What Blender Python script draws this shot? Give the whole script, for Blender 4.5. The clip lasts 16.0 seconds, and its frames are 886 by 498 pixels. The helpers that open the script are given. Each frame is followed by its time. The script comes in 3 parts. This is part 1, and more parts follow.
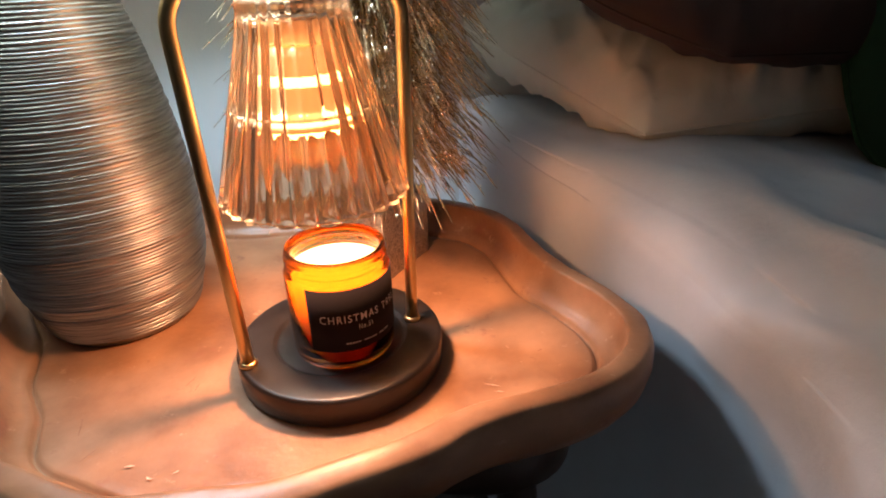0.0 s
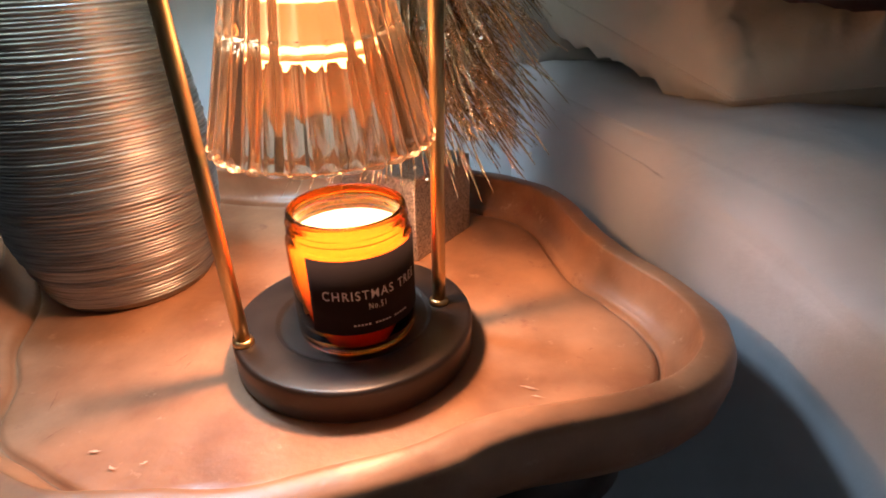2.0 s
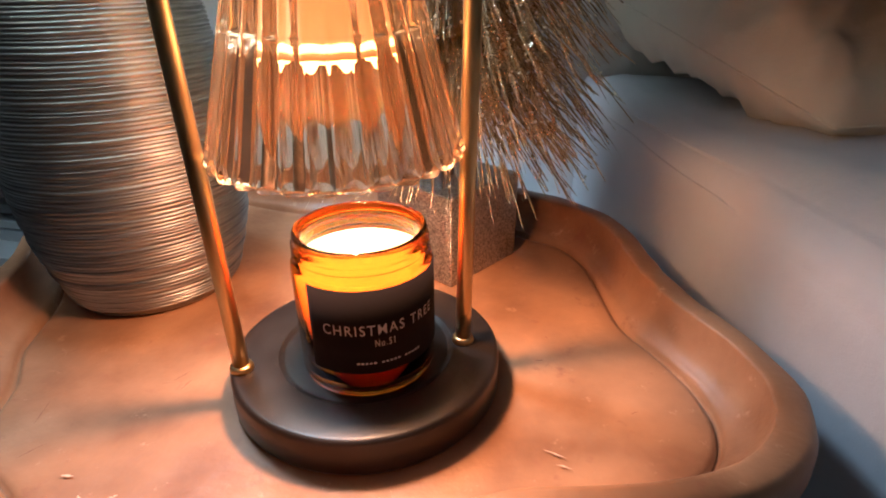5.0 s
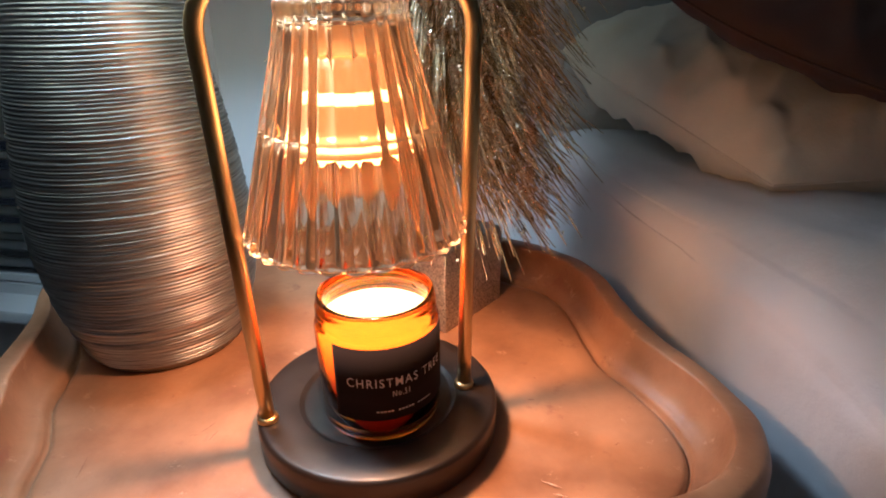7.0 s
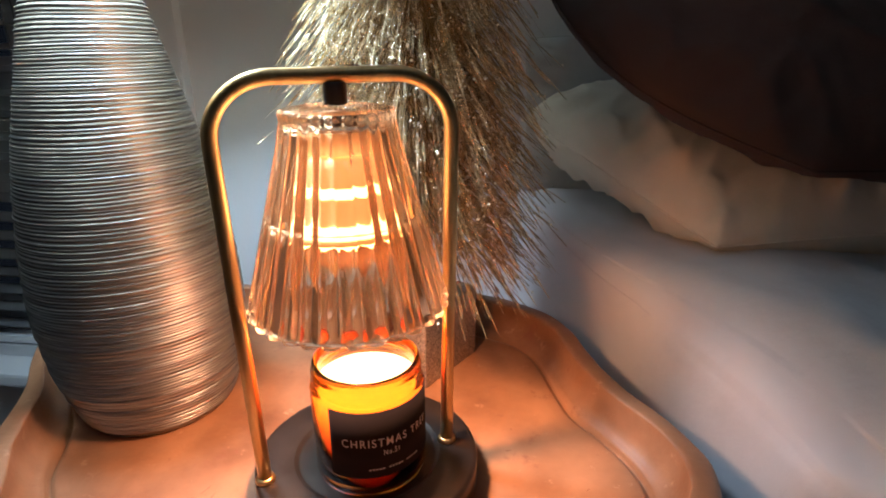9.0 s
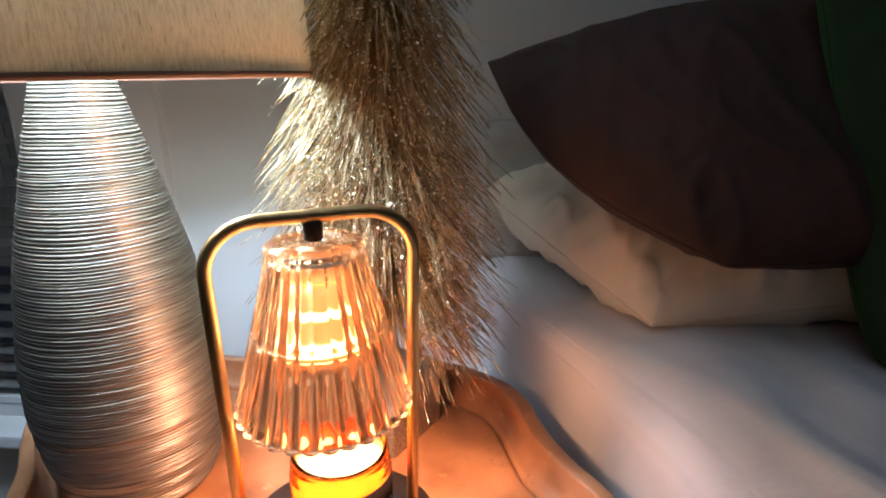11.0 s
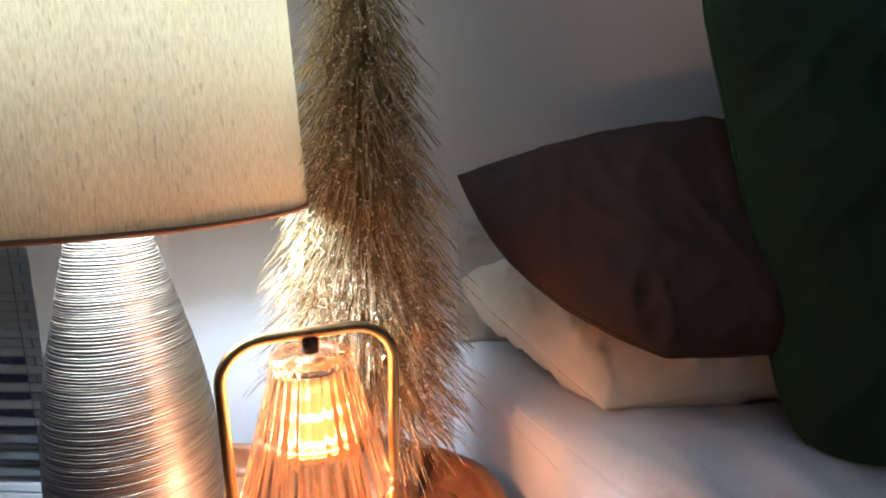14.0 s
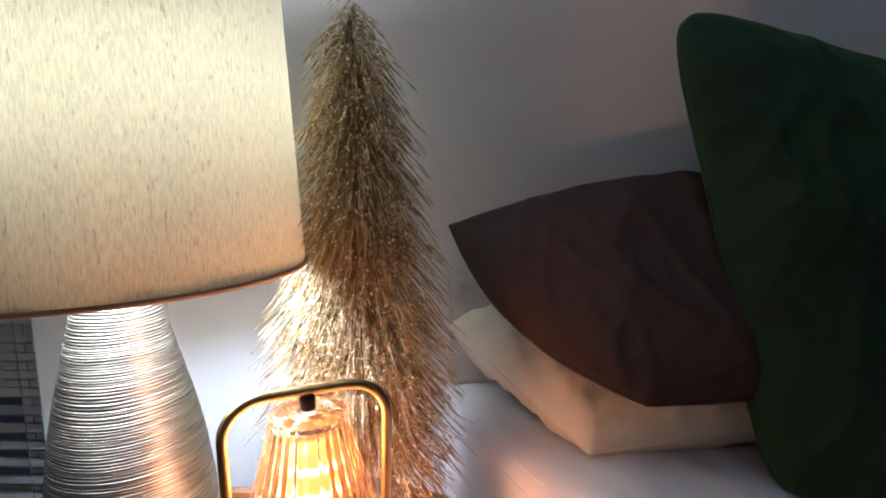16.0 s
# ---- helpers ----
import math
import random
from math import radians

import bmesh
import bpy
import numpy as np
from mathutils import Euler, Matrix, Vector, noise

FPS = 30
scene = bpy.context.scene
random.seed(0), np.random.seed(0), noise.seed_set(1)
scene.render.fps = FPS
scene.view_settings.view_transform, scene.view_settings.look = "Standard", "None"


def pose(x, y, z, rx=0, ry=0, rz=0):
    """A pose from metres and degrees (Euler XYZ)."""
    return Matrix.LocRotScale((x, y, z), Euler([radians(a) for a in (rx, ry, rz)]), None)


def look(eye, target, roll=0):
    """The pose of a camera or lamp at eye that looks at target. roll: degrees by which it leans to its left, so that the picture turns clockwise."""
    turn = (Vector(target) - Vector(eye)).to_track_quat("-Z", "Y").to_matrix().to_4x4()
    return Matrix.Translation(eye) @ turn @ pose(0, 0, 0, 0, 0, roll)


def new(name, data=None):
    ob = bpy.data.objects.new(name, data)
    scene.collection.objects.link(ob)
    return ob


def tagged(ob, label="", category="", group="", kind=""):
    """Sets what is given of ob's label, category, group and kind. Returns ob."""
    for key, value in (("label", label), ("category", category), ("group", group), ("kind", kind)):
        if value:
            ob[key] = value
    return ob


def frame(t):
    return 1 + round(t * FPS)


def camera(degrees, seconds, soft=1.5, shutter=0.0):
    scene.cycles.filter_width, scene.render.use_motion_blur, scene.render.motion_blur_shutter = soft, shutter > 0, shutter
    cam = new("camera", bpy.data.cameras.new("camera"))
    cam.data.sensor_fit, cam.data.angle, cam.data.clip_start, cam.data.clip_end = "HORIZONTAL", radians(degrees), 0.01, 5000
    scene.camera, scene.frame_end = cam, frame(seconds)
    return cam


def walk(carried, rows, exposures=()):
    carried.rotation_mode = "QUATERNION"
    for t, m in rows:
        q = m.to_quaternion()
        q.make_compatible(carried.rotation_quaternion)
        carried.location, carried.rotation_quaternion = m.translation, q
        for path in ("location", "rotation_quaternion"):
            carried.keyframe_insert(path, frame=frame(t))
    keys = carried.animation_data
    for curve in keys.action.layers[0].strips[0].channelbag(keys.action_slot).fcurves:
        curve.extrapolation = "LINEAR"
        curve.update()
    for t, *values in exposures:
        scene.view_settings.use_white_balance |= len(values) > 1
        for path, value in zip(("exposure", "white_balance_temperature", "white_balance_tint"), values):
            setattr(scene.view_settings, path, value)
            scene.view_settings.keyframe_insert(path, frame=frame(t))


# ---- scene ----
cam = camera(74.7, 16.0, soft=1.9)
PATH = [
    (0, (0.084, -0.346, 0.872), (0.065, 1.435, -0.038), -1.4),
    (0.5, (0.083, -0.338, 0.864), (0.039, 1.442, -0.046), -1.5),
    (1, (0.081, -0.314, 0.85), (0.016, 1.459, -0.073), -0.6),
    (1.5, (0.089, -0.3, 0.84), (-0.053, 1.467, -0.085), -1.2),
    (2, (0.098, -0.289, 0.829), (-0.121, 1.467, -0.104), -1.5),
    (2.5, (0.107, -0.278, 0.824), (-0.159, 1.474, -0.103), -1.5),
    (3, (0.118, -0.261, 0.815), (-0.226, 1.473, -0.12), -2.1),
    (5.3, (0.112, -0.242, 0.822), (-0.347, 1.492, -0.063), -0.7),
    (5.5, (0.113, -0.246, 0.827), (-0.361, 1.49, -0.046), -1.0),
    (6, (0.105, -0.254, 0.838), (-0.305, 1.501, -0.03), -0.7),
    (6.5, (0.102, -0.264, 0.847), (-0.265, 1.509, -0.004), -0.6),
    (7, (0.1, -0.277, 0.856), (-0.241, 1.515, 0.037), -0.6),
    (7.5, (0.1, -0.287, 0.865), (-0.222, 1.523, 0.079), -0.6),
    (8, (0.098, -0.295, 0.873), (-0.198, 1.532, 0.115), -0.4),
    (8.5, (0.096, -0.301, 0.878), (-0.18, 1.54, 0.145), -0.4),
    (9, (0.096, -0.306, 0.889), (-0.142, 1.554, 0.192), -0.4),
    (9.2, (0.098, -0.308, 0.892), (-0.131, 1.558, 0.21), -0.6),
    (11.3, (0.105, -0.338, 0.964), (-0.011, 1.568, 0.37), 0.0),
    (11.5, (0.101, -0.338, 0.962), (-0.002, 1.579, 0.401), -0.1),
    (12, (0.101, -0.347, 0.976), (0.007, 1.578, 0.444), -0.0),
    (12.5, (0.103, -0.361, 0.99), (0.015, 1.575, 0.494), 0.1),
    (13, (0.107, -0.377, 1.001), (0.024, 1.567, 0.538), 0.1),
    (13.5, (0.112, -0.39, 1.008), (0.035, 1.558, 0.565), 0.1),
    (14, (0.115, -0.406, 1.019), (0.041, 1.55, 0.605), -0.2),
    (14.5, (0.114, -0.415, 1.028), (0.051, 1.545, 0.636), 0.0),
    (15, (0.116, -0.421, 1.038), (0.055, 1.543, 0.665), -0.1),
    (15.5, (0.117, -0.426, 1.043), (0.059, 1.542, 0.69), -0.0),
    (16, (0.118, -0.429, 1.054), (0.067, 1.543, 0.724), -0.0),
]
walk(cam, [(t, look(eye, target, roll)) for t, eye, target, roll in PATH],
     exposures=[(0.0, -0.72, 6500, 10), (3.0, -0.82, 5950, 8), (7.0, -0.85, 5850, 8), (9.0, -0.72, 6200, 12), (12.5, 0.08, 6400, 18), (16.0, 0.33, 6550, 24)])

# ---------- world and lights ----------
world = bpy.data.worlds.new("night")
scene.world = world
world.use_nodes = True
world.node_tree.nodes["Background"].inputs[0].default_value = (0.010, 0.014, 0.022, 1)
world.node_tree.nodes["Background"].inputs[1].default_value = 0.5

LAMP_FOOT = Vector((-0.194, 0.081, 0.600))          # silver lamp, leaning a little
LAMP_STAND = Matrix.Translation(LAMP_FOOT) @ Vector((0, 0, 1)).rotation_difference(Vector((-0.022, 0.028, 1))).to_matrix().to_4x4()
WALL_Y = 0.46
TABLE_Z = 0.600
SHADE_H, SHADE_R = 0.346, 0.174


def lamp(name, kind, place, power, color, size, aim=None, **more):
    data = bpy.data.lights.new(name, kind)
    data.energy, data.color, data.shadow_soft_size = power, color, size
    for key, value in more.items():
        if key == "spot":
            data.spot_size, data.spot_blend = radians(value[0]), value[1]
    ob = new(name, data)
    ob.matrix_world = look(place, aim) if aim else Matrix.Translation(place)
    return ob


lamp("table_lamp_light", "POINT", LAMP_STAND @ Vector((0, 0, 0.530)), 27.0, (0.60, 0.82, 1.0), 0.045)
lamp("warmer_light", "SPOT", (0.0, 0.0, 0.780), 6.0, (1.0, 0.50, 0.25), 0.012, (0.0, 0.0, 0.6), spot=(98, 0.30))
lamp("warmer_spill", "SPOT", (0.0, 0.0, 0.7795), 1.5, (1.0, 0.46, 0.24), 0.010, (0.0, 0.0, 0.6), spot=(158, 0.40))
lamp("warmer_glow", "POINT", (0.0, 0.0, 0.7900), 0.26, (1.0, 0.46, 0.24), 0.018)


# ---------- materials ----------
def rgb(c):
    return (c[0], c[1], c[2], 1)


class Mat:
    """A small builder round a Principled material."""

    def __init__(self, name, color=(0.5, 0.5, 0.5), rough=0.5, metal=0.0, **more):
        self.m = bpy.data.materials.new(name)
        self.m.use_nodes = True
        self.t = self.m.node_tree
        self.b = self.t.nodes["Principled BSDF"]
        self.set("Base Color", rgb(color)), self.set("Roughness", rough), self.set("Metallic", metal)
        for key, value in more.items():
            self.set(key.replace("_", " "), value)

    def set(self, key, value):
        self.b.inputs[key].default_value = value

    def node(self, kind, **inputs):
        n = self.t.nodes.new(kind)
        for key, value in inputs.items():
            n.inputs[key.replace("_", " ")].default_value = value
        return n

    def link(self, a, b):
        self.t.links.new(a, b)

    def coords(self, scale=(1, 1, 1), space="Object"):
        c, m = self.node("ShaderNodeTexCoord"), self.node("ShaderNodeMapping")
        m.inputs["Scale"].default_value = scale
        self.link(c.outputs[space], m.inputs["Vector"])
        return m.outputs["Vector"]

    def noise(self, size, detail=4.0, stretch=(1, 1, 1), rough=0.55):
        n = self.node("ShaderNodeTexNoise", Scale=size, Detail=detail, Roughness=rough)
        self.link(self.coords(stretch), n.inputs["Vector"])
        return n.outputs["Fac"]

    def ramp(self, fac, *stops):
        r = self.node("ShaderNodeValToRGB")
        e = r.color_ramp.elements
        while len(e) < len(stops):
            e.new(0.5)
        for one, (at, c) in zip(e, stops):
            one.position, one.color = at, rgb(c) if len(c) == 3 else c
        self.link(fac, r.inputs["Fac"])
        return r.outputs["Color"]

    def mix(self, fac, a, b, blend="MIX"):
        n = self.node("ShaderNodeMix")
        n.data_type, n.blend_type = "RGBA", blend
        for value, slot in ((fac, n.inputs[0]), (a, n.inputs[6]), (b, n.inputs[7])):
            if isinstance(value, (int, float)):
                slot.default_value = value
            elif isinstance(value, tuple):
                slot.default_value = rgb(value)
            else:
                self.link(value, slot)
        return n.outputs[2]

    def color(self, socket):
        self.link(socket, self.b.inputs["Base Color"])
        return self

    def gloss(self, fac, low, high):
        n = self.node("ShaderNodeMapRange")
        n.inputs["To Min"].default_value, n.inputs["To Max"].default_value = low, high
        self.link(fac, n.inputs["Value"])
        self.link(n.outputs[0], self.b.inputs["Roughness"])
        return self

    def bump(self, fac, depth, strength=1.0):
        n = self.node("ShaderNodeBump", Strength=strength, Distance=depth)
        self.link(fac, n.inputs["Height"])
        last = self.b.inputs["Normal"].links
        if last:
            self.link(last[0].from_socket, n.inputs["Normal"])
        self.link(n.outputs["Normal"], self.b.inputs["Normal"])
        return self


def make_tray_paint():
    m = Mat("terracotta_lacquer", rough=0.42)
    big, fine = m.noise(14, 5), m.noise(160, 4)
    c = m.mix(m.ramp(big, (0.3, (0, 0, 0)), (0.7, (1, 1, 1))), (0.18, 0.073, 0.033), (0.42, 0.205, 0.105))
    worn = m.ramp(m.noise(55, 8, rough=0.75), (0.60, (0, 0, 0)), (0.72, (1, 1, 1)))
    c = m.mix(m.mix(0.85, (0, 0, 0), worn), c, (0.55, 0.32, 0.20))
    stain = m.ramp(m.noise(38, 6, rough=0.7), (0.30, (1, 1, 1)), (0.40, (0, 0, 0)))
    c = m.mix(m.mix(0.75, (0, 0, 0), stain), c, (0.23, 0.085, 0.05))
    m.color(c).gloss(big, 0.28, 0.50).bump(fine, 0.0006, 0.5).bump(big, 0.003, 0.35)
    return m.m


def make_silver():
    m = Mat("brushed_pewter", (0.60, 0.58, 0.55), 0.36, 1.0)
    streak = m.noise(26, 5, (1, 1, 22))
    m.color(m.ramp(streak, (0.3, (0.21, 0.205, 0.20)), (0.66, (0.50, 0.49, 0.475)))).gloss(streak, 0.50, 0.32)
    m.bump(m.noise(60, 4, (1, 1, 16)), 0.0006, 0.4)
    return m.m


def make_linen():
    m = Mat("linen_weave", rough=0.9)
    warp = m.noise(700, 3, (1, 1, 0.18))
    weft = m.noise(700, 3, (0.16, 0.16, 1.2))
    slub = m.ramp(m.noise(420, 3, (1, 1, 0.22)), (0.60, (0, 0, 0)), (0.72, (1, 1, 1)))
    c = m.mix(m.ramp(warp, (0.40, (0, 0, 0)), (0.60, (1, 1, 1))), (0.62, 0.555, 0.425), (0.785, 0.72, 0.575))
    c = m.mix(m.mix(0.5, (0, 0, 0), weft), c, (0.83, 0.775, 0.64))
    c = m.mix(m.mix(0.6, (0, 0, 0), slub), c, (0.34, 0.27, 0.16))
    m.color(c).bump(warp, 0.0007, 0.7).bump(weft, 0.0005, 0.5)
    thin = m.node("ShaderNodeBsdfTranslucent")
    m.link(c, thin.inputs["Color"])
    both = m.node("ShaderNodeMixShader", Fac=0.23)
    m.link(m.b.outputs[0], both.inputs[1]), m.link(thin.outputs[0], both.inputs[2])
    m.link(both.outputs[0], m.t.nodes["Material Output"].inputs["Surface"])
    return m.m


def make_cloth(name, low, high, weave=900, rough=0.9, sheen=0.0, relief=0.0004, tint=(1, 1, 1)):
    m = Mat(name, rough=rough, Sheen_Weight=sheen, Sheen_Tint=rgb(tint))
    m.color(m.ramp(m.noise(9, 5), (0.3, low), (0.7, high)))
    m.bump(m.noise(weave, 2), relief, 0.5).bump(m.noise(35, 4), 0.004, 0.35)
    return m.m


def make_tinsel(name, a, b, rough):
    m = Mat(name, rough=rough, metal=1.0)
    g = m.node("ShaderNodeNewGeometry")
    m.color(m.ramp(g.outputs["Random Per Island"], (0.0, a), (1.0, b)))
    m.bump(m.noise(1400, 1), 0.0015, 0.9)
    return m.m


def make_glitter():
    m = Mat("silver_glitter", rough=0.3, metal=0.9)
    v = m.node("ShaderNodeTexVoronoi", Scale=900)
    m.link(m.coords(), v.inputs["Vector"])
    m.color(m.ramp(v.outputs["Color"], (0.1, (0.20, 0.19, 0.18)), (0.8, (0.72, 0.68, 0.62))))
    m.bump(v.outputs["Distance"], 0.0012, 0.8)
    return m.m


def make_plaster():
    m = Mat("painted_plaster", rough=0.85)
    m.color(m.ramp(m.noise(3, 5), (0.3, (0.66, 0.66, 0.67)), (0.7, (0.72, 0.72, 0.725))))
    m.bump(m.noise(220, 3), 0.0006, 0.35)
    return m.m


def make_brass():
    m = Mat("satin_brass", (0.62, 0.40, 0.17), 0.30, 1.0)
    n = m.noise(120, 4, (1, 1, 0.2))
    m.color(m.ramp(n, (0.3, (0.50, 0.31, 0.13)), (0.7, (0.70, 0.47, 0.22)))).gloss(n, 0.24, 0.40)
    return m.m


def make_wood(name, low, high, rough=0.4):
    m = Mat(name, rough=rough)
    m.color(m.ramp(m.noise(30, 6, (1, 1, 0.1)), (0.3, low), (0.7, high))).bump(m.noise(200, 4, (1, 1, 0.1)), 0.0008, 0.4)
    return m.m


def make_black_metal():
    m = Mat("black_bronze_enamel", rough=0.36)
    n = m.noise(40, 6)
    m.color(m.ramp(n, (0.3, (0.015, 0.010, 0.008)), (0.75, (0.030, 0.020, 0.016)))).gloss(n, 0.28, 0.40)
    m.set("Metallic", 0.3)
    m.bump(m.noise(900, 2), 0.0002, 0.3)
    return m.m


def make_glow(name, color, strength):
    return Mat(name, (0.9, 0.8, 0.6), 0.4, Emission_Color=rgb(color), Emission_Strength=strength).m


TRAY = make_tray_paint()
SILVER = make_silver()
LINEN = make_linen()
TRIM = Mat("russet_binding", (0.36, 0.19, 0.13), 0.8).m
COTTON = make_cloth("white_cotton", (0.58, 0.58, 0.62), (0.66, 0.655, 0.69), 1200)
BEIGE = make_cloth("beige_linen", (0.68, 0.62, 0.52), (0.78, 0.72, 0.62), 700)
BROWN = make_cloth("brown_sateen", (0.038, 0.0155, 0.009), (0.058, 0.0235, 0.0145), 900, 0.75, 0.0)
GREEN = make_cloth("green_velvet", (0.0005, 0.013, 0.0038), (0.0011, 0.028, 0.008), 1500, 0.9, 0.40, 0.0007, (0.03, 0.30, 0.07))
GREY = make_cloth("grey_cotton", (0.40, 0.40, 0.38), (0.47, 0.47, 0.45), 1000)
TINSEL = make_tinsel("champagne_tinsel", (0.46, 0.33, 0.175), (1.0, 0.87, 0.61), 0.22)
FLAKE = Mat("foil_flake", (0.98, 0.87, 0.64), 0.30, 1.0).m
GLITTER = make_glitter()
PLASTER = make_plaster()
DIM = Mat("grey_wall_paint", (0.64, 0.64, 0.65), 0.9).m
CEILING = Mat("ceiling_paint", (0.84, 0.84, 0.83), 0.9).m
WHITE = Mat("white_gloss_paint", (0.78, 0.78, 0.79), 0.35).m
VINYL = Mat("white_vinyl", (0.80, 0.81, 0.83), 0.4).m
BRASS = make_brass()
BLACK = make_black_metal()
DARKWOOD = make_wood("dark_stained_wood", (0.035, 0.018, 0.011), (0.07, 0.036, 0.022))
FLOORWOOD = make_wood("floor_boards", (0.06, 0.035, 0.022), (0.11, 0.065, 0.04), 0.45)
# clear glass; its orange colour paints in the bulb's glow through the ribs
GLOW_TINTED_GLASS = Mat("pressed_glass", (1.0, 0.69, 0.46), 0.03, Transmission_Weight=0.985, IOR=1.48).m
AMBER = Mat("amber_glass", (0.88, 0.21, 0.013), 0.03, Transmission_Weight=1.0, IOR=1.45).m
PANE = Mat("window_glass", (0.95, 0.97, 1.0), 0.0, Transmission_Weight=1.0, IOR=1.45).m
WAX = Mat("cream_wax", (0.82, 0.58, 0.33), 0.35, Subsurface_Weight=1.0, Subsurface_Scale=0.035, Subsurface_Radius=(1.0, 0.62, 0.32)).m
LABEL = Mat("charcoal_paper", (0.013, 0.008, 0.0075), 0.85, Specular_IOR_Level=0.12).m
INK = Mat("pale_ink", (0.52, 0.45, 0.41), 0.7).m
PORCELAIN = Mat("reflector_glass", (0.75, 0.6, 0.42), 0.25).m
HOT = make_glow("halogen_face", (1.0, 0.55, 0.24), 20)
WARM = make_glow("halogen_reflector", (1.0, 0.30, 0.07), 1.1)
BAND = make_glow("halogen_bands", (1.0, 0.60, 0.30), 12)


# ---------- mesh tools ----------
def mesh_object(name, bm, material, smooth=True):
    data = bpy.data.meshes.new(name)
    bm.normal_update()
    bm.to_mesh(data)
    bm.free()
    data.materials.append(material)
    if smooth:
        data.polygons.foreach_set("use_smooth", [True] * len(data.polygons))
    return new(name, data)


def part(name, bm, material, parent, label="", smooth=True):
    ob = mesh_object(name, bm, material, smooth)
    ob.parent = parent
    return tagged(ob, label)


def thing(name, place, label, category, group="", kind=""):
    ob = new(name)
    ob.empty_display_size = 0.02
    ob.matrix_world = place if isinstance(place, Matrix) else Matrix.Translation(place)
    return tagged(ob, label, category, group, kind)


def lathe(bm, profile, segments=64, closed=False, shape=None):
    """Turn (radius, height) pairs round z. shape(angle, radius, height) may change the radius."""
    rings = []
    for r, z in profile:
        ring = []
        for i in range(segments):
            a = 2 * math.pi * i / segments
            rr = shape(a, r, z) if shape else r
            ring.append(bm.verts.new((rr * math.cos(a), rr * math.sin(a), z)))
        rings.append(ring)
    pairs = list(zip(rings, rings[1:])) + ([(rings[-1], rings[0])] if closed else [])
    for lower, upper in pairs:
        for i in range(segments):
            j = (i + 1) % segments
            bm.faces.new((lower[i], lower[j], upper[j], upper[i]))
    if not closed:
        bm.faces.new(rings[0][::-1])
        bm.faces.new(rings[-1])
    return bm


def block(bm, lo, hi, bevel=0.0):
    made = bmesh.ops.create_cube(bm, size=1)
    for v in made["verts"]:
        v.co = [lo[i] + (v.co[i] + 0.5) * (hi[i] - lo[i]) for i in range(3)]
    if bevel:
        edges = list({e for v in made["verts"] for e in v.link_edges})
        bmesh.ops.bevel(bm, geom=edges, offset=bevel, segments=2, affect="EDGES", profile=0.7)
    return bm


def tube(bm, points, radius, sides=12, closed=False):
    """A round bar along points; radius may be a list."""
    points = [Vector(p) for p in points]
    up, rings = Vector((0.13, 0.21, 0.97)), []
    for i, p in enumerate(points):
        ahead = (points[min(i + 1, len(points) - 1)] - points[max(i - 1, 0)]).normalized()
        side = ahead.cross(up).normalized()
        up = side.cross(ahead).normalized()
        r = radius[i] if isinstance(radius, (list, tuple)) else radius
        rings.append([bm.verts.new(p + r * (math.cos(a) * side + math.sin(a) * up)) for a in (2 * math.pi * k / sides for k in range(sides))])
    for a, b in zip(rings, rings[1:]):
        for k in range(sides):
            bm.faces.new((a[k], a[(k + 1) % sides], b[(k + 1) % sides], b[k]))
    bm.faces.new(rings[0][::-1]), bm.faces.new(rings[-1])
    return bm


def fresh():
    return bmesh.new()


def structure(name, boxes, material, label, category, bevel=0.0):
    bm = fresh()
    for lo, hi in boxes:
        block(bm, lo, hi, bevel)
    return tagged(mesh_object(name, bm, material, False), label, category, kind="structure")


# ---------- the room ----------
X0, X1, Y0, TOP = -1.9, 2.8, -3.0, 2.35
WX0, WX1, WZ0, WZ1 = -1.50, -0.555, 0.400, 2.00      # window opening
structure("floor", [((X0, Y0, -0.1), (X1, WALL_Y, 0))], FLOORWOOD, "dark brown wooden floor boards under the bed", "floor")
structure("ceiling", [((X0, Y0, TOP), (X1, WALL_Y, TOP + 0.1))], CEILING, "plain white painted bedroom ceiling", "ceiling")
structure("wall_north", [((X0, WALL_Y, 0), (WX0, WALL_Y + 0.15, TOP)), ((WX1, WALL_Y, 0), (X1, WALL_Y + 0.15, TOP)),
                         ((WX0, WALL_Y, 0), (WX1, WALL_Y + 0.15, WZ0)), ((WX0, WALL_Y, WZ1), (WX1, WALL_Y + 0.15, TOP))],
          PLASTER, "pale grey painted plaster wall behind the bed", "wall")
structure("wall_south", [((X0, Y0 - 0.1, 0), (X1, Y0, TOP))], DIM, "grey painted plaster wall", "wall")
structure("wall_west", [((X0 - 0.1, Y0, 0), (X0, WALL_Y, TOP))], DIM, "grey painted plaster wall", "wall")
structure("wall_east", [((X1, Y0, 0), (X1 + 0.1, WALL_Y, TOP))], DIM, "grey painted plaster wall", "wall")


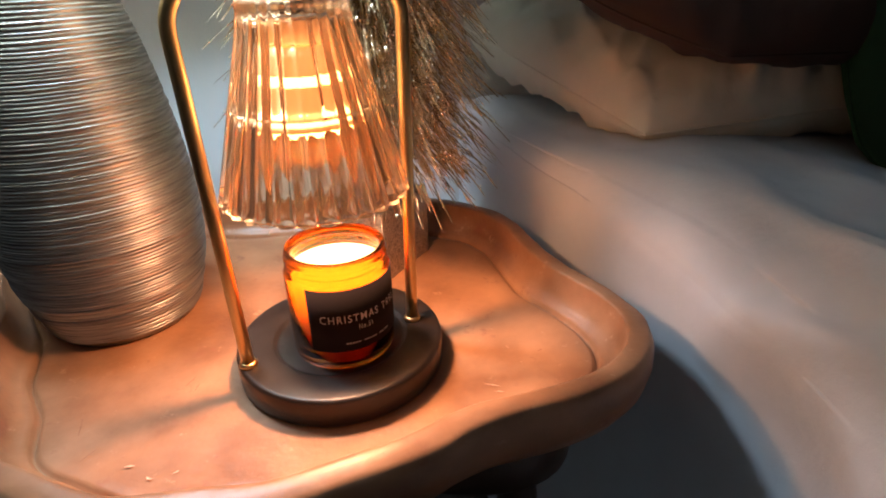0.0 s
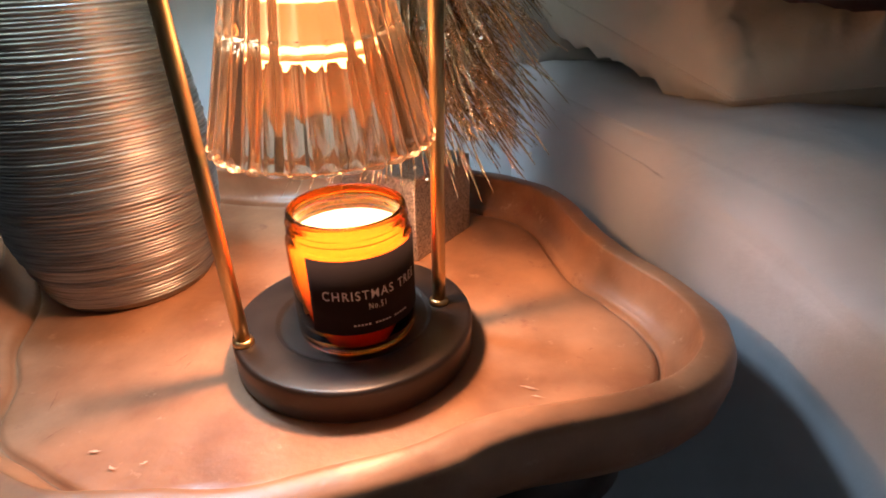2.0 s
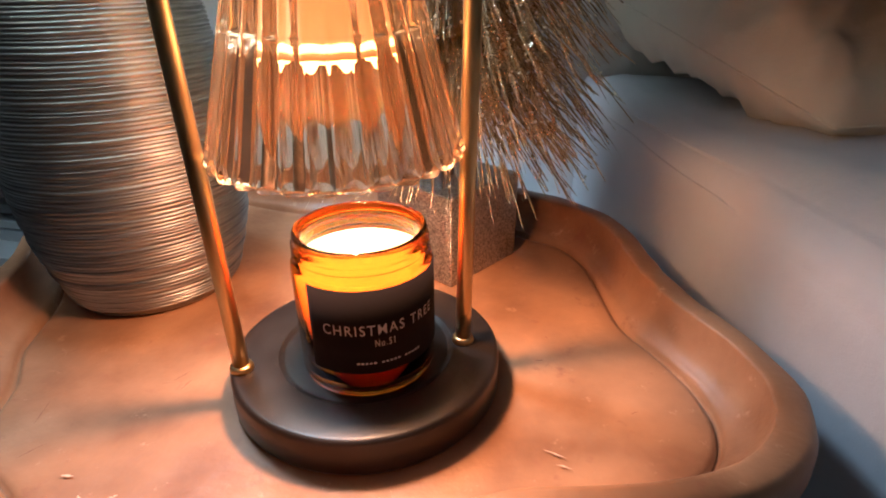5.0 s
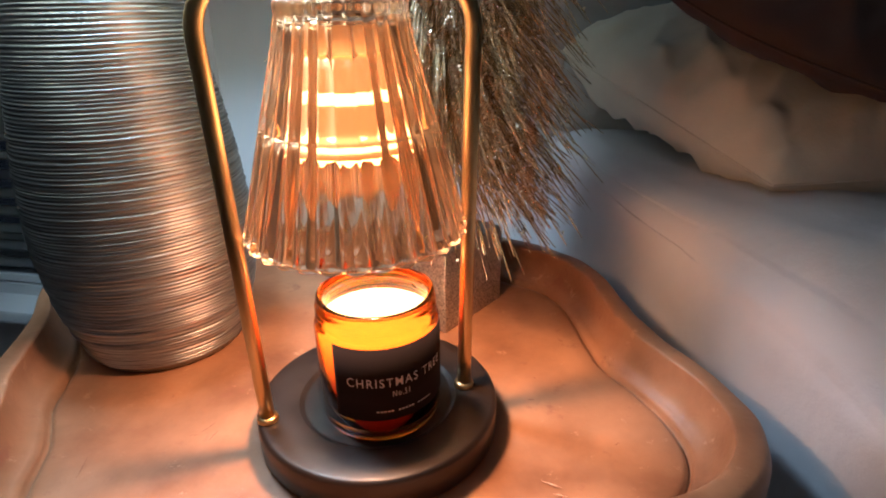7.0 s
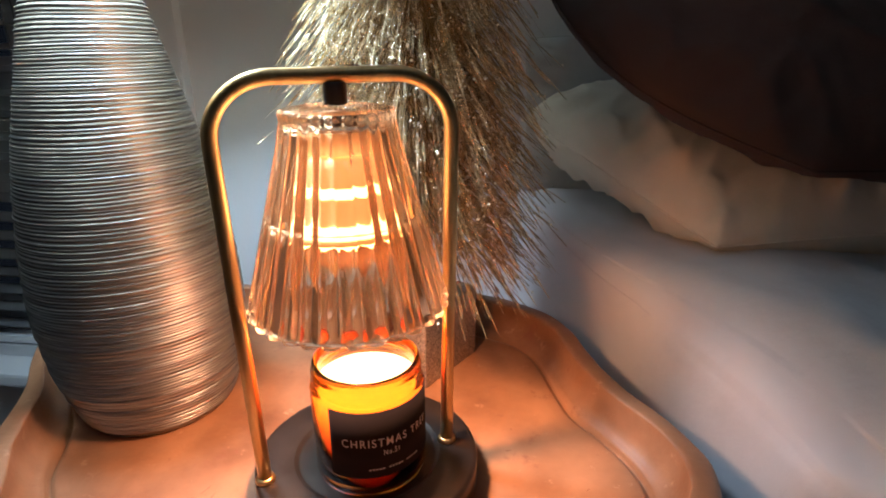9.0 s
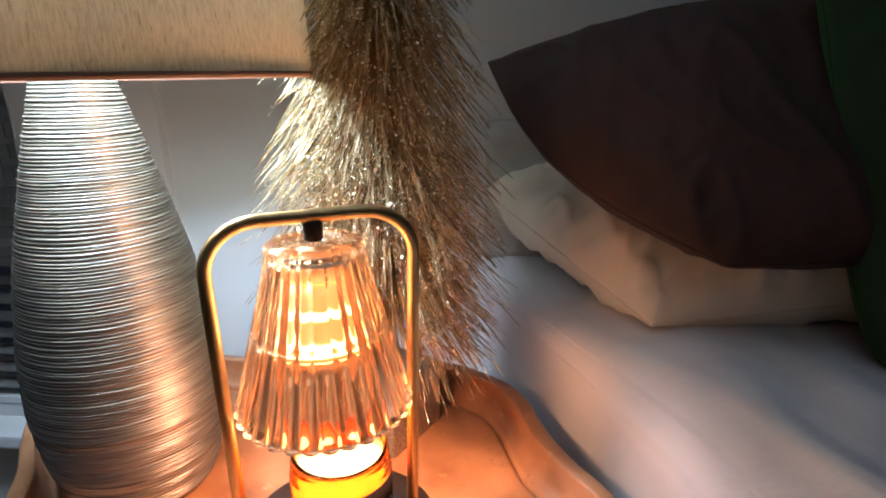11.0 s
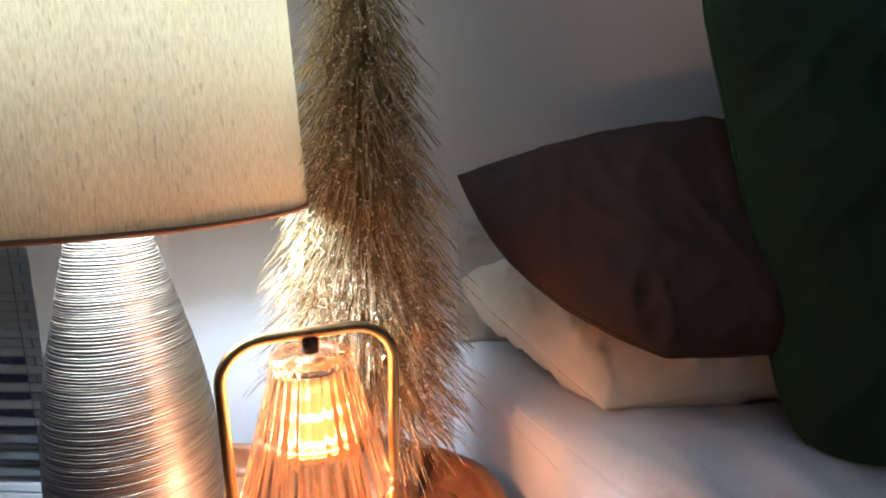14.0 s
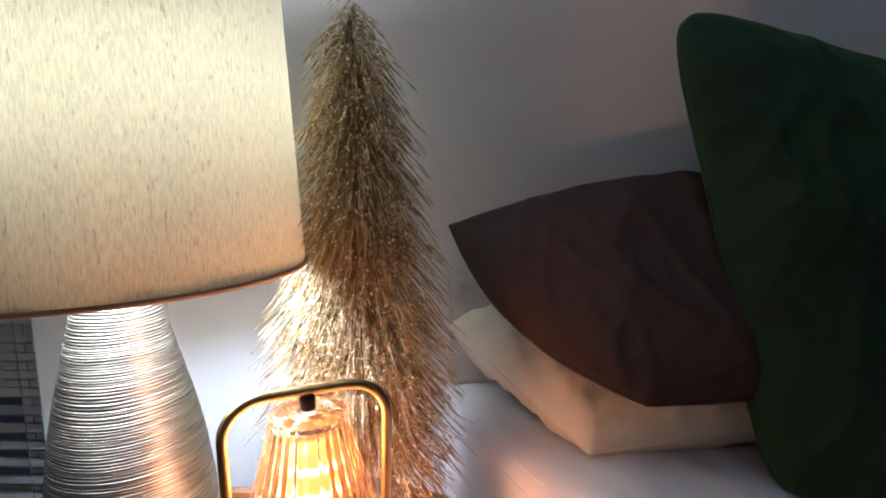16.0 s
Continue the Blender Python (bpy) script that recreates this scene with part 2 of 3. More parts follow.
def build_window():
    w = thing("window_1", (0, 0, 0), "white framed night window with lowered white blinds", "window", kind="structure")
    y = WALL_Y
    bm = fresh()
    for lo, hi in (((WX1 - 0.004, y - 0.018, WZ0 - 0.02), (WX1 + 0.211, y + 0.002, WZ1 + 0.10)),
                   ((WX0 - 0.128, y - 0.018, WZ0 - 0.02), (WX0 + 0.004, y + 0.002, WZ1 + 0.10)),
                   ((WX0 + 0.005, y - 0.018, WZ1 - 0.004), (WX1 - 0.005, y + 0.002, WZ1 + 0.10))):
        block(bm, lo, hi, 0.004)
    part("casing", bm, WHITE, w, "white gloss painted casing", False)
    bm = fresh()
    block(bm, (WX0 - 0.15, y - 0.055, WZ0 - 0.045), (WX1 + 0.15, y + 0.10, WZ0 - 0.021), 0.005)
    part("window_sill", bm, WHITE, w, "white painted sill", False)
    bm = fresh()
    for lo, hi in (((WX1 - 0.075, y + 0.032, WZ0), (WX1, y + 0.11, WZ1)), ((WX0, y + 0.07, WZ0), (WX0 + 0.055, y + 0.11, WZ1)),
                   ((WX0 + 0.056, y + 0.07, WZ0), (WX1 - 0.056, y + 0.11, WZ0 + 0.06)), ((WX0 + 0.056, y + 0.07, WZ1 - 0.06), (WX1 - 0.056, y + 0.11, WZ1)),
                   # overtall rail: white body standing in for the pale reflection on the pane
                   ((WX0 + 0.056, y + 0.072, 0.63), (WX1 - 0.056, y + 0.112, 0.86))):
        block(bm, lo, hi, 0.003)
    part("window_frame", bm, VINYL, w, "white vinyl sash with a tall rail standing in for the pane's reflection", False)
    bm = fresh()
    block(bm, (WX0 + 0.05, y + 0.088, WZ0 + 0.05), (WX1 - 0.05, y + 0.094, WZ1 - 0.05))
    pane = part("pane", bm, PANE, w, "dark night-time glass", False)
    pane.visible_shadow = False
    return w


def build_blind():
    b = thing("window_blind", (0, WALL_Y + 0.013, 0), "white horizontal slatted blind lowered and open", "blind")
    x0, x1 = WX0 + 0.012, WX1 - 0.022
    bm = fresh()
    block(bm, (x0, -0.014, WZ1 - 0.045), (x1, 0.014, WZ1 - 0.012), 0.003)
    part("headrail", bm, VINYL, b, "white headrail", False)
    count, pitch, z = 49, 0.0315, WZ0 + 0.035
    bm = fresh()
    for k in range(7):
        for side in (0, 1):
            u = -0.0125 + 0.025 * k / 6
            bm.verts.new((x1 if side else x0, u, 0.0016 * (1 - (2 * k / 6 - 1) ** 2) + 0.32 * u))
    bm.verts.ensure_lookup_table()
    for k in range(6):
        bm.faces.new([bm.verts[i] for i in (2 * k, 2 * k + 1, 2 * k + 3, 2 * k + 2)])
    bmesh.ops.solidify(bm, geom=bm.faces[:], thickness=0.0016)
    slat = part("slat", bm, VINYL, b)
    slat.location.z = z
    for i in range(1, count):
        s = new("slat", slat.data)
        s.parent, s.location = b, (0, 0, z + i * pitch)
    bm = fresh()
    block(bm, (x0, -0.013, WZ0 + 0.004), (x1, 0.013, WZ0 + 0.018), 0.003)
    part("bottom_rail", bm, VINYL, b, "white bottom rail", False)
    for x in (x1 - 0.028, x1 - 0.45):
        for y in (-0.0100, 0.0100):
            part("ladder_cord", tube(fresh(), [(x, y, WZ0 + 0.012), (x, y, WZ1 - 0.03)], 0.0007, 5), Mat("grey_cord", (0.3, 0.31, 0.33), 0.8).m, b)
    return b


build_window()
build_blind()


# ---------- the tray table ----------
WAVES = (-0.0218, 0.0402, 0.024, -0.0135, 0.0073, 0.0148, -0.0041, -0.0193, 0.0132, -0.0008, -0.0033, -0.0041, 0.0046, -0.0045, -0.0005, 0.001, -0.0003, -0.0021, 0.0005, 0.0008, -0.0005, 0.0, -0.0012, 0.0007, 0.0011, -0.0007)
TRAY_C = Vector((-0.03, 0.03))


def tray_radius(a):
    """The scalloped outline of the tray, as a sum of waves round its centre."""
    return 0.2379 + sum(WAVES[2 * k] * math.cos((k + 1) * a) + WAVES[2 * k + 1] * math.sin((k + 1) * a) for k in range(13))


def build_table():
    t = thing("tray_table", (TRAY_C.x, TRAY_C.y, 0), "small terracotta lacquered tray table with scalloped raised rim", "side table")
    z, n = TABLE_Z, 220
    rings = [(0.030, -0.030), (0.012, -0.020), (0.003, -0.006), (0.0, 0.010), (0.0006, 0.022), (0.003, 0.0275), (0.006, 0.0298), (0.0165, 0.0306), (0.0192, 0.0304), (0.0200, 0.0299), (0.0204, 0.0286), (0.0207, 0.0250),
             (0.0220, 0.0195), (0.0245, 0.0125), (0.0280, 0.0074), (0.0320, 0.0046), (0.0348, 0.0036), (0.0362, 0.0008), (0.0376, -0.0030), (0.0386, -0.0032), (0.0398, -0.0002), (0.043, 0.0009), (0.050, 0.0)]
    bm = fresh()
    made = []
    for d, h in rings:
        row = []
        for i in range(n):
            a = 2 * math.pi * i / n
            wob = 0.0012 * noise.noise(Vector((9 * math.cos(a), 9 * math.sin(a), d * 40)))
            r = tray_radius(a) - d + wob
            row.append(bm.verts.new((r * math.cos(a), r * math.sin(a), z + h + 0.4 * wob)))
        made.append(row)
    for f in (0.75, 0.5, 0.25):
        made.append([bm.verts.new((f * v.co.x, f * v.co.y, z)) for v in made[len(rings) - 1]])
    for a, b in zip(made, made[1:]):
        for i in range(n):
            j = (i + 1) % n
            bm.faces.new((a[i], a[j], b[j], b[i]))
    bm.faces.new(made[-1])
    bm.faces.new(made[0][::-1])
    bmesh.ops.recalc_face_normals(bm, faces=bm.faces[:])
    part("tray_top", bm, TRAY, t, "worn terracotta tray with a moulded rim")
    bm = fresh()
    rows = []
    for h, d in ((-0.0305, 0.050), (-0.075, 0.052), (-0.080, 0.058)):
        rows.append([bm.verts.new(((tray_radius(2 * math.pi * i / n) - d) * math.cos(2 * math.pi * i / n), (tray_radius(2 * math.pi * i / n) - d) * math.sin(2 * math.pi * i / n),
                                   z + h + (0.012 * math.sin(10 * math.pi * i / n) if h < -0.05 else 0))) for i in range(n)])
    for a, b in zip(rows, rows[1:]):
        for i in range(n):
            j = (i + 1) % n
            bm.faces.new((a[j], a[i], b[i], b[j]))
    bm.faces.new(rows[0]), bm.faces.new(rows[-1][::-1])
    part("apron", bm, DARKWOOD, t, "dark shaped apron")
    for x, y in ((0.150, -0.050), (-0.165, -0.105), (-0.19, 0.10), (0.085, 0.125)):
        out = Vector((x, y, 0)).normalized()
        pts, rad = [], []
        for k in range(15):
            s = k / 14
            bow = 0.018 * math.sin(2.2 * math.pi * s) + 0.03 * s ** 3
            pts.append(Vector((x, y, z - 0.032 - s * (z - 0.047))) + out * bow)
            rad.append(0.020 - 0.011 * math.sin(math.pi * min(1, s * 0.85)) + (0.004 if k == 14 else 0))
        part("leg", tube(fresh(), pts, rad, 14), DARKWOOD, t, "dark curved leg")
    return t


table = build_table()
SCUFF = Mat("pale_scuff", (0.62, 0.40, 0.28), 0.6).m
STAIN = Mat("dark_scratch", (0.22, 0.08, 0.045), 0.6).m
rng = random.Random(21)
for x, y, turn, long, wide, paint in ((0.113, -0.027, -12, 0.012, 0.0009, SCUFF), (0.118, -0.034, -8, 0.008, 0.0007, SCUFF), (-0.158, -0.062, 112, 0.018, 0.0007, STAIN), (-0.103, -0.018, 70, 0.010, 0.0008, STAIN),
                                      (-0.096, -0.024, 82, 0.009, 0.0007, STAIN), (-0.108, -0.026, 20, 0.007, 0.0006, STAIN), (-0.110, -0.095, 20, 0.006, 0.0013, SCUFF), (-0.094, -0.104, -15, 0.005, 0.0015, SCUFF),
                                      (-0.080, -0.100, 40, 0.004, 0.0012, SCUFF), (-0.140, -0.086, 60, 0.013, 0.0006, STAIN), (0.152, 0.012, 35, 0.004, 0.0009, STAIN), (0.098, 0.045, 10, 0.005, 0.0010, STAIN), (0.10, 0.07, -50, 0.003, 0.0009, STAIN)):
    bm = fresh()
    left, right, c, s = [], [], math.cos(radians(turn)), math.sin(radians(turn))
    for k in range(7):
        u, v = (k / 6 - 0.5) * long, wide * (0.12 + 0.55 * math.sin(math.pi * k / 6)) * rng.uniform(0.3, 0.9)
        off = rng.uniform(-0.4, 0.4) * wide
        for row, w in ((left, off + v), (right, off - v)):
            row.append(bm.verts.new((x + u * c - w * s - TRAY_C.x, y + u * s + w * c - TRAY_C.y, TABLE_Z + 0.0014)))
    for k in range(6):
        bm.faces.new((right[k], right[k + 1], left[k + 1], left[k]))
    part("scuff", bm, paint, table, "", False)


# ---------- candle warmer lamp ----------
ARCH = math.atan2(0.054, 0.112)


def build_warmer():
    w = thing("candle_warmer_lamp", (0, 0, TABLE_Z), "lit candle warmer lamp with ribbed glass shade", "lamp")
    bm = fresh()
    prof = [(0.0712, 0.0), (0.0736, 0.0008), (0.0746, 0.0030), (0.0746, 0.0190), (0.0742, 0.0207), (0.0730, 0.0218), (0.0712, 0.0222), (0.0495, 0.0222), (0.0485, 0.0219),
            (0.0470, 0.0205), (0.0455, 0.0202), (0.0448, 0.0202), (0.020, 0.0202)]
    lathe(bm, prof, 128)
    base = part("base", bm, BLACK, w, "round black bronze base with recessed ring")
    base.location = (0.003, 0.009, 0)
    r, half, top, corner = 0.0043, 0.0622, 0.2690, 0.032
    pts = [(-half, 0.0222 + (top - corner - 0.0222) * k / 10) for k in range(11)]
    pts += [(-half + corner * (1 - math.cos(a)), top - corner + corner * math.sin(a)) for a in (math.pi / 2 * k / 12 for k in range(1, 13))]
    pts += [(-half + corner + (2 * half - 2 * corner) * k / 6, top) for k in range(1, 6)]
    pts += [(half - corner + corner * math.sin(a), top - corner + corner * math.cos(a)) for a in (math.pi / 2 * k / 12 for k in range(13))]
    pts += [(half, top - corner - (top - corner - 0.0222) * k / 10) for k in range(1, 11)]
    c, s = math.cos(ARCH), math.sin(ARCH)
    pts = [(u * (0.975 + 0.08 * z / top), z) for u, z in pts]
    part("arch", tube(fresh(), [(u * c, u * s, z) for u, z in pts], r, 20), BRASS, w, "bent brass rod arch")
    for sign in (-1, 1):
        bm = lathe(fresh(), [(0.0062, 0.0), (0.0064, 0.001), (0.0058, 0.0028), (0.0043, 0.0033), (0.0041, 0.0034)], 28)
        ring = part("collar", bm, BRASS, w, "small brass collar")
        ring.location = (sign * 0.981 * half * c, sign * 0.981 * half * s, 0.0222)
    # hanger, glass cap and shade
    bm = lathe(fresh(), [(0.0060, 0.254), (0.0062, 0.2545), (0.0062, 0.2650), (0.0050, 0.2660)], 24)
    part("hanger", bm, BLACK, w, "small bronze hanger block")
    ribs = 30

    def fluted(a, rad, z):
        s = (0.254 - z) / 0.119
        return rad + (0.0007 + 0.0011 * max(0, min(1, s))) * (abs(math.cos(ribs * a / 2)) * 2 - 1.27) * (1 if rad > 0.02 else 0)

    bm = fresh()
    outer = [(0.0265, 0.2500), (0.0280, 0.2495), (0.0286, 0.2475), (0.0282, 0.2440), (0.0292, 0.2400)]
    outer += [(0.0286 + (0.0532 - 0.0286) * k / 12, 0.240 - 0.097 * k / 12) for k in range(1, 13)]
    outer += [(0.0538, 0.1412), (0.0532, 0.1396), (0.0512, 0.1396)]
    inside = [(0.0496, 0.1415)] + [(0.0490 - (0.0490 - 0.0256) * k / 10, 0.145 + 0.093 * k / 10) for k in range(6)] + [(0.0363, 0.1925), (0.0356, 0.1933), (0.0352, 0.1955)] + [(0.0490 - (0.0490 - 0.0256) * k / 10 - 0.0005, 0.145 + 0.093 * k / 10) for k in range(6, 11)] + [(0.0235, 0.2425), (0.008, 0.2440)]
    cap = [(0.0062, 0.2450), (0.0062, 0.2490), (0.0085, 0.2500), (0.012, 0.2490), (0.0175, 0.2490), (0.0195, 0.2505), (0.024, 0.2505)]
    def fit(ring):
        return [(1.08 * q, 0.1385 + 1.03 * (z - 0.1396)) for q, z in ring]

    cap, outer, inside = fit(cap), fit(outer), fit(inside)
    profile = cap + outer + inside
    lathe(bm, profile, 240, closed=True, shape=lambda a, rad, z: fluted(a, rad, z) if (rad, z) in outer else rad)
    bmesh.ops.recalc_face_normals(bm, faces=bm.faces[:])
    shade = part("shade", bm, GLOW_TINTED_GLASS, w, "fluted clear pressed glass shade, tinted orange for the bulb's glow")
    shade.visible_shadow = False
    shade.location = (0.0005, 0.0, 0)
    bm = lathe(fresh(), [(0.010, 0.2450), (0.0125, 0.2440), (0.0125, 0.230), (0.0105, 0.228)], 32)
    part("socket", bm, PORCELAIN, w, "pale lamp socket")
    bm = lathe(fresh(), [(0.010, 0.2275), (0.0145, 0.226), (0.0165, 0.2215), (0.0200, 0.2010), (0.0225, 0.1905), (0.0245, 0.1860), (0.0252, 0.1835)], 40)
    bulb = part("bulb", bm, WARM, w, "glowing reflector bulb")
    for lo, hi, r in ((0.1868, 0.1912, 0.0246), (0.2060, 0.2120, 0.0194), (0.2150, 0.2200, 0.0174)):
        band = part("filament_glow", lathe(fresh(), [(r - 0.002, lo), (r, lo + 0.0005), (r - 0.0012, hi), (r - 0.004, hi)], 40), BAND, bulb, "bright glowing band")
        band.visible_shadow = False
    bm = lathe(fresh(), [(0.0225, 0.1832), (0.0215, 0.1812), (0.012, 0.1802), (0.004, 0.1800)], 40)
    face = part("bulb_face", bm, HOT, bulb, "bright bulb face")
    bulb.visible_shadow = face.visible_shadow = False
    return w


def word(text, size, material, parent, name, turn, z, radius, width, label=""):
    """Flat lettering wrapped round the jar at the given turn (degrees) and height."""
    data = bpy.data.curves.new(name, "FONT")
    data.body, data.size, data.align_x, data.align_y, data.extrude, data.space_character, data.offset = text, size, "CENTER", "CENTER", 0.0, 1.25, 0.00004
    probe = new(name, data)
    bpy.context.view_layer.update()
    flat = bpy.data.meshes.new_from_object(probe.evaluated_get(bpy.context.evaluated_depsgraph_get()))
    bpy.data.objects.remove(probe)
    bm = fresh()
    bm.from_mesh(flat)
    bmesh.ops.subdivide_edges(bm, edges=[e for e in bm.edges if e.calc_length() > 0.002], cuts=2)
    reach = max(v.co.x for v in bm.verts) - min(v.co.x for v in bm.verts)
    for v in bm.verts:
        a = radians(turn) + v.co.x * width / reach / radius
        v.co = (radius * math.cos(a), radius * math.sin(a), z + v.co.y)
    return part(name, bm, material, parent, label, False)


JAR = (0.0078, 0.001, TABLE_Z + 0.0206)


def build_candle():
    j = thing("candle_jar", JAR, "lit-up amber glass candle jar with charcoal label", "candle")
    R = 0.0358
    out = [(0.026, 0.0), (0.0300, 0.0004), (R - 0.0008, 0.0025), (R, 0.006), (R, 0.0640), (R - 0.0010, 0.0666), (R - 0.0028, 0.0680),
           (R - 0.0028, 0.0694), (R - 0.0014, 0.0704), (R - 0.0014, 0.0712), (R - 0.0028, 0.0722), (R - 0.0028, 0.0730), (R - 0.0014, 0.0740), (R - 0.0014, 0.0748), (R - 0.0028, 0.0757), (R - 0.0028, 0.0775), (R - 0.0022, 0.0790),
           (R - 0.0028, 0.0805), (R - 0.0046, 0.0808)]
    ins = [(R - 0.0056, 0.0800), (R - 0.0056, 0.0690), (R - 0.0028, 0.0650), (R - 0.0028, 0.0070), (R - 0.0050, 0.0042), (0.010, 0.0036)]
    bm = lathe(fresh(), out + ins, 96)
    bmesh.ops.recalc_face_normals(bm, faces=bm.faces[:])
    glass = part("jar", bm, AMBER, j, "amber glass jar with threaded neck")
    glass.visible_shadow = False
    w = R - 0.0031
    bm = lathe(fresh(), [(0.010, 0.0045), (w - 0.003, 0.0046), (w, 0.0072), (w, 0.0640), (w - 0.0015, 0.0634), (w - 0.006, 0.0630), (0.006, 0.0628)], 72)
    part("wax", bm, WAX, j, "melting cream coloured wax")
    # label: a curved sheet of paper
    mid, span, lo, hi = -50.0, 130.0, 0.0172, 0.0638
    bm = fresh()
    rows = []
    for r in (R + 0.00015, R + 0.00045):
        for z in (lo, hi):
            rows.append([bm.verts.new((r * math.cos(a), r * math.sin(a), z)) for a in (radians(mid - span / 2 + span * k / 40) for k in range(41))])
    for a, b in ((rows[2], rows[3]), (rows[1], rows[0]), (rows[0], rows[2]), (rows[3], rows[1])):
        for k in range(40):
            bm.faces.new((a[k], a[k + 1], b[k + 1], b[k]))
    for k in (0, 40):
        bm.faces.new((rows[0][k], rows[1][k], rows[3][k], rows[2][k]))
    bmesh.ops.recalc_face_normals(bm, faces=bm.faces[:])
    sheet = part("label", bm, LABEL, j, "charcoal paper label with pale print")
    word("CHRISTMAS TREE", 0.0080, INK, sheet, "lettering", mid - 4, 0.0420, R + 0.0006, 0.0610)
    word("No.51", 0.0056, INK, sheet, "lettering", mid - 4, 0.0345, R + 0.0006, 0.0100)
    bm = fresh()
    for k in range(17):
        if k in (5, 11):
            continue
        a0, a1 = radians(mid - 27 + k * 3.2), radians(mid - 27 + k * 3.2 + 2.1)
        q = [(a0, 0.0228), (a1, 0.0228), (a1, 0.0239), (a0, 0.0239)]
        bm.faces.new([bm.verts.new(((R + 0.0006) * math.cos(a), (R + 0.0006) * math.sin(a), z)) for a, z in q])
    part("small_print", bm, INK, sheet, "", False)
    return j


build_warmer()
build_candle()


# ---------- silver table lamp ----------
def build_table_lamp():
    t = thing("table_lamp", LAMP_STAND, "silver ribbed bottle lamp with a beige linen drum shade", "lamp")
    knots = ((0.0, 0.055), (0.006, 0.0580), (0.03, 0.0670), (0.07, 0.0745), (0.11, 0.0750), (0.15, 0.0715), (0.20, 0.0640), (0.25, 0.0525), (0.30, 0.0400), (0.34, 0.0285), (0.36, 0.0235), (0.38, 0.0210))
    hs, rs = [k[0] for k in knots], [k[1] for k in knots]
    rng = random.Random(5)
    grooves, z = [], 0.004
    while z < 0.372:
        wide = rng.uniform(0.0017, 0.0034)
        grooves.append((z, wide, rng.uniform(0.0008, 0.0018)))
        z += wide
    def smooth(h):
        return float(np.interp([h - 0.018, h - 0.009, h, h + 0.009, h + 0.018], hs, rs).mean()) if 0.012 < h < 0.36 else float(np.interp(h, hs, rs))

    prof = [(smooth(0.0), 0.0)]
    for g, wide, deep in grooves:
        for f, lift in ((0.0, 0.0), (0.3, 0.8), (0.55, 1.0), (0.8, 0.7)):
            prof.append((smooth(g + wide * f) + deep * lift, g + wide * f))
    prof.append((smooth(0.38), 0.38))

    bm = fresh()
    n, rings = 112, []
    for r, h in prof:
        row = []
        for i in range(n):
            a = 2 * math.pi * i / n
            w = 0.0007 * noise.noise(Vector((1.3 * math.cos(a), 1.3 * math.sin(a), h * 40)))
            row.append(bm.verts.new((r * math.cos(a), r * math.sin(a), h + (w if 0.01 < h < 0.37 else 0))))
        rings.append(row)
    for a, b in zip(rings, rings[1:]):
        for i in range(n):
            j = (i + 1) % n
            bm.faces.new((a[i], a[j], b[j], b[i]))
    bm.faces.new(rings[0][::-1]), bm.faces.new(rings[-1])
    part("body", bm, SILVER, t, "silver bottle body with irregular ribs")
    part("neck", lathe(fresh(), [(0.010, 0.3802), (0.010, 0.390), (0.014, 0.392), (0.014, 0.415), (0.011, 0.417)], 32), BRASS, t, "metal lamp neck")
    lo, hi, R0, R1 = SHADE_H, SHADE_H + 0.27, SHADE_R, 0.94 * SHADE_R
    part("lampshade", lathe(fresh(), [(R0, lo), (R1, hi), (R1 - 0.0016, hi), (R0 - 0.0016, lo)], 128, closed=True), LINEN, t, "beige linen tapered drum shade")
    for r, h in ((R0, lo), (R1, hi)):
        part("binding", lathe(fresh(), [(r + 0.0012, h - 0.002), (r + 0.0014, h + 0.0015), (r + 0.0003, h + 0.002), (r - 0.0022, h + 0.0015), (r - 0.0022, h - 0.002)], 128, closed=True), TRIM, t, "thin russet edge binding")
    for k in range(3):
        a = radians(40 + 120 * k)
        part("shade_arm", tube(fresh(), [(0.012 * math.cos(a), 0.012 * math.sin(a), 0.413), (0.95 * R0 * math.cos(a), 0.95 * R0 * math.sin(a), 0.413)], 0.0014, 6), BRASS, t)
    return t


build_table_lamp()


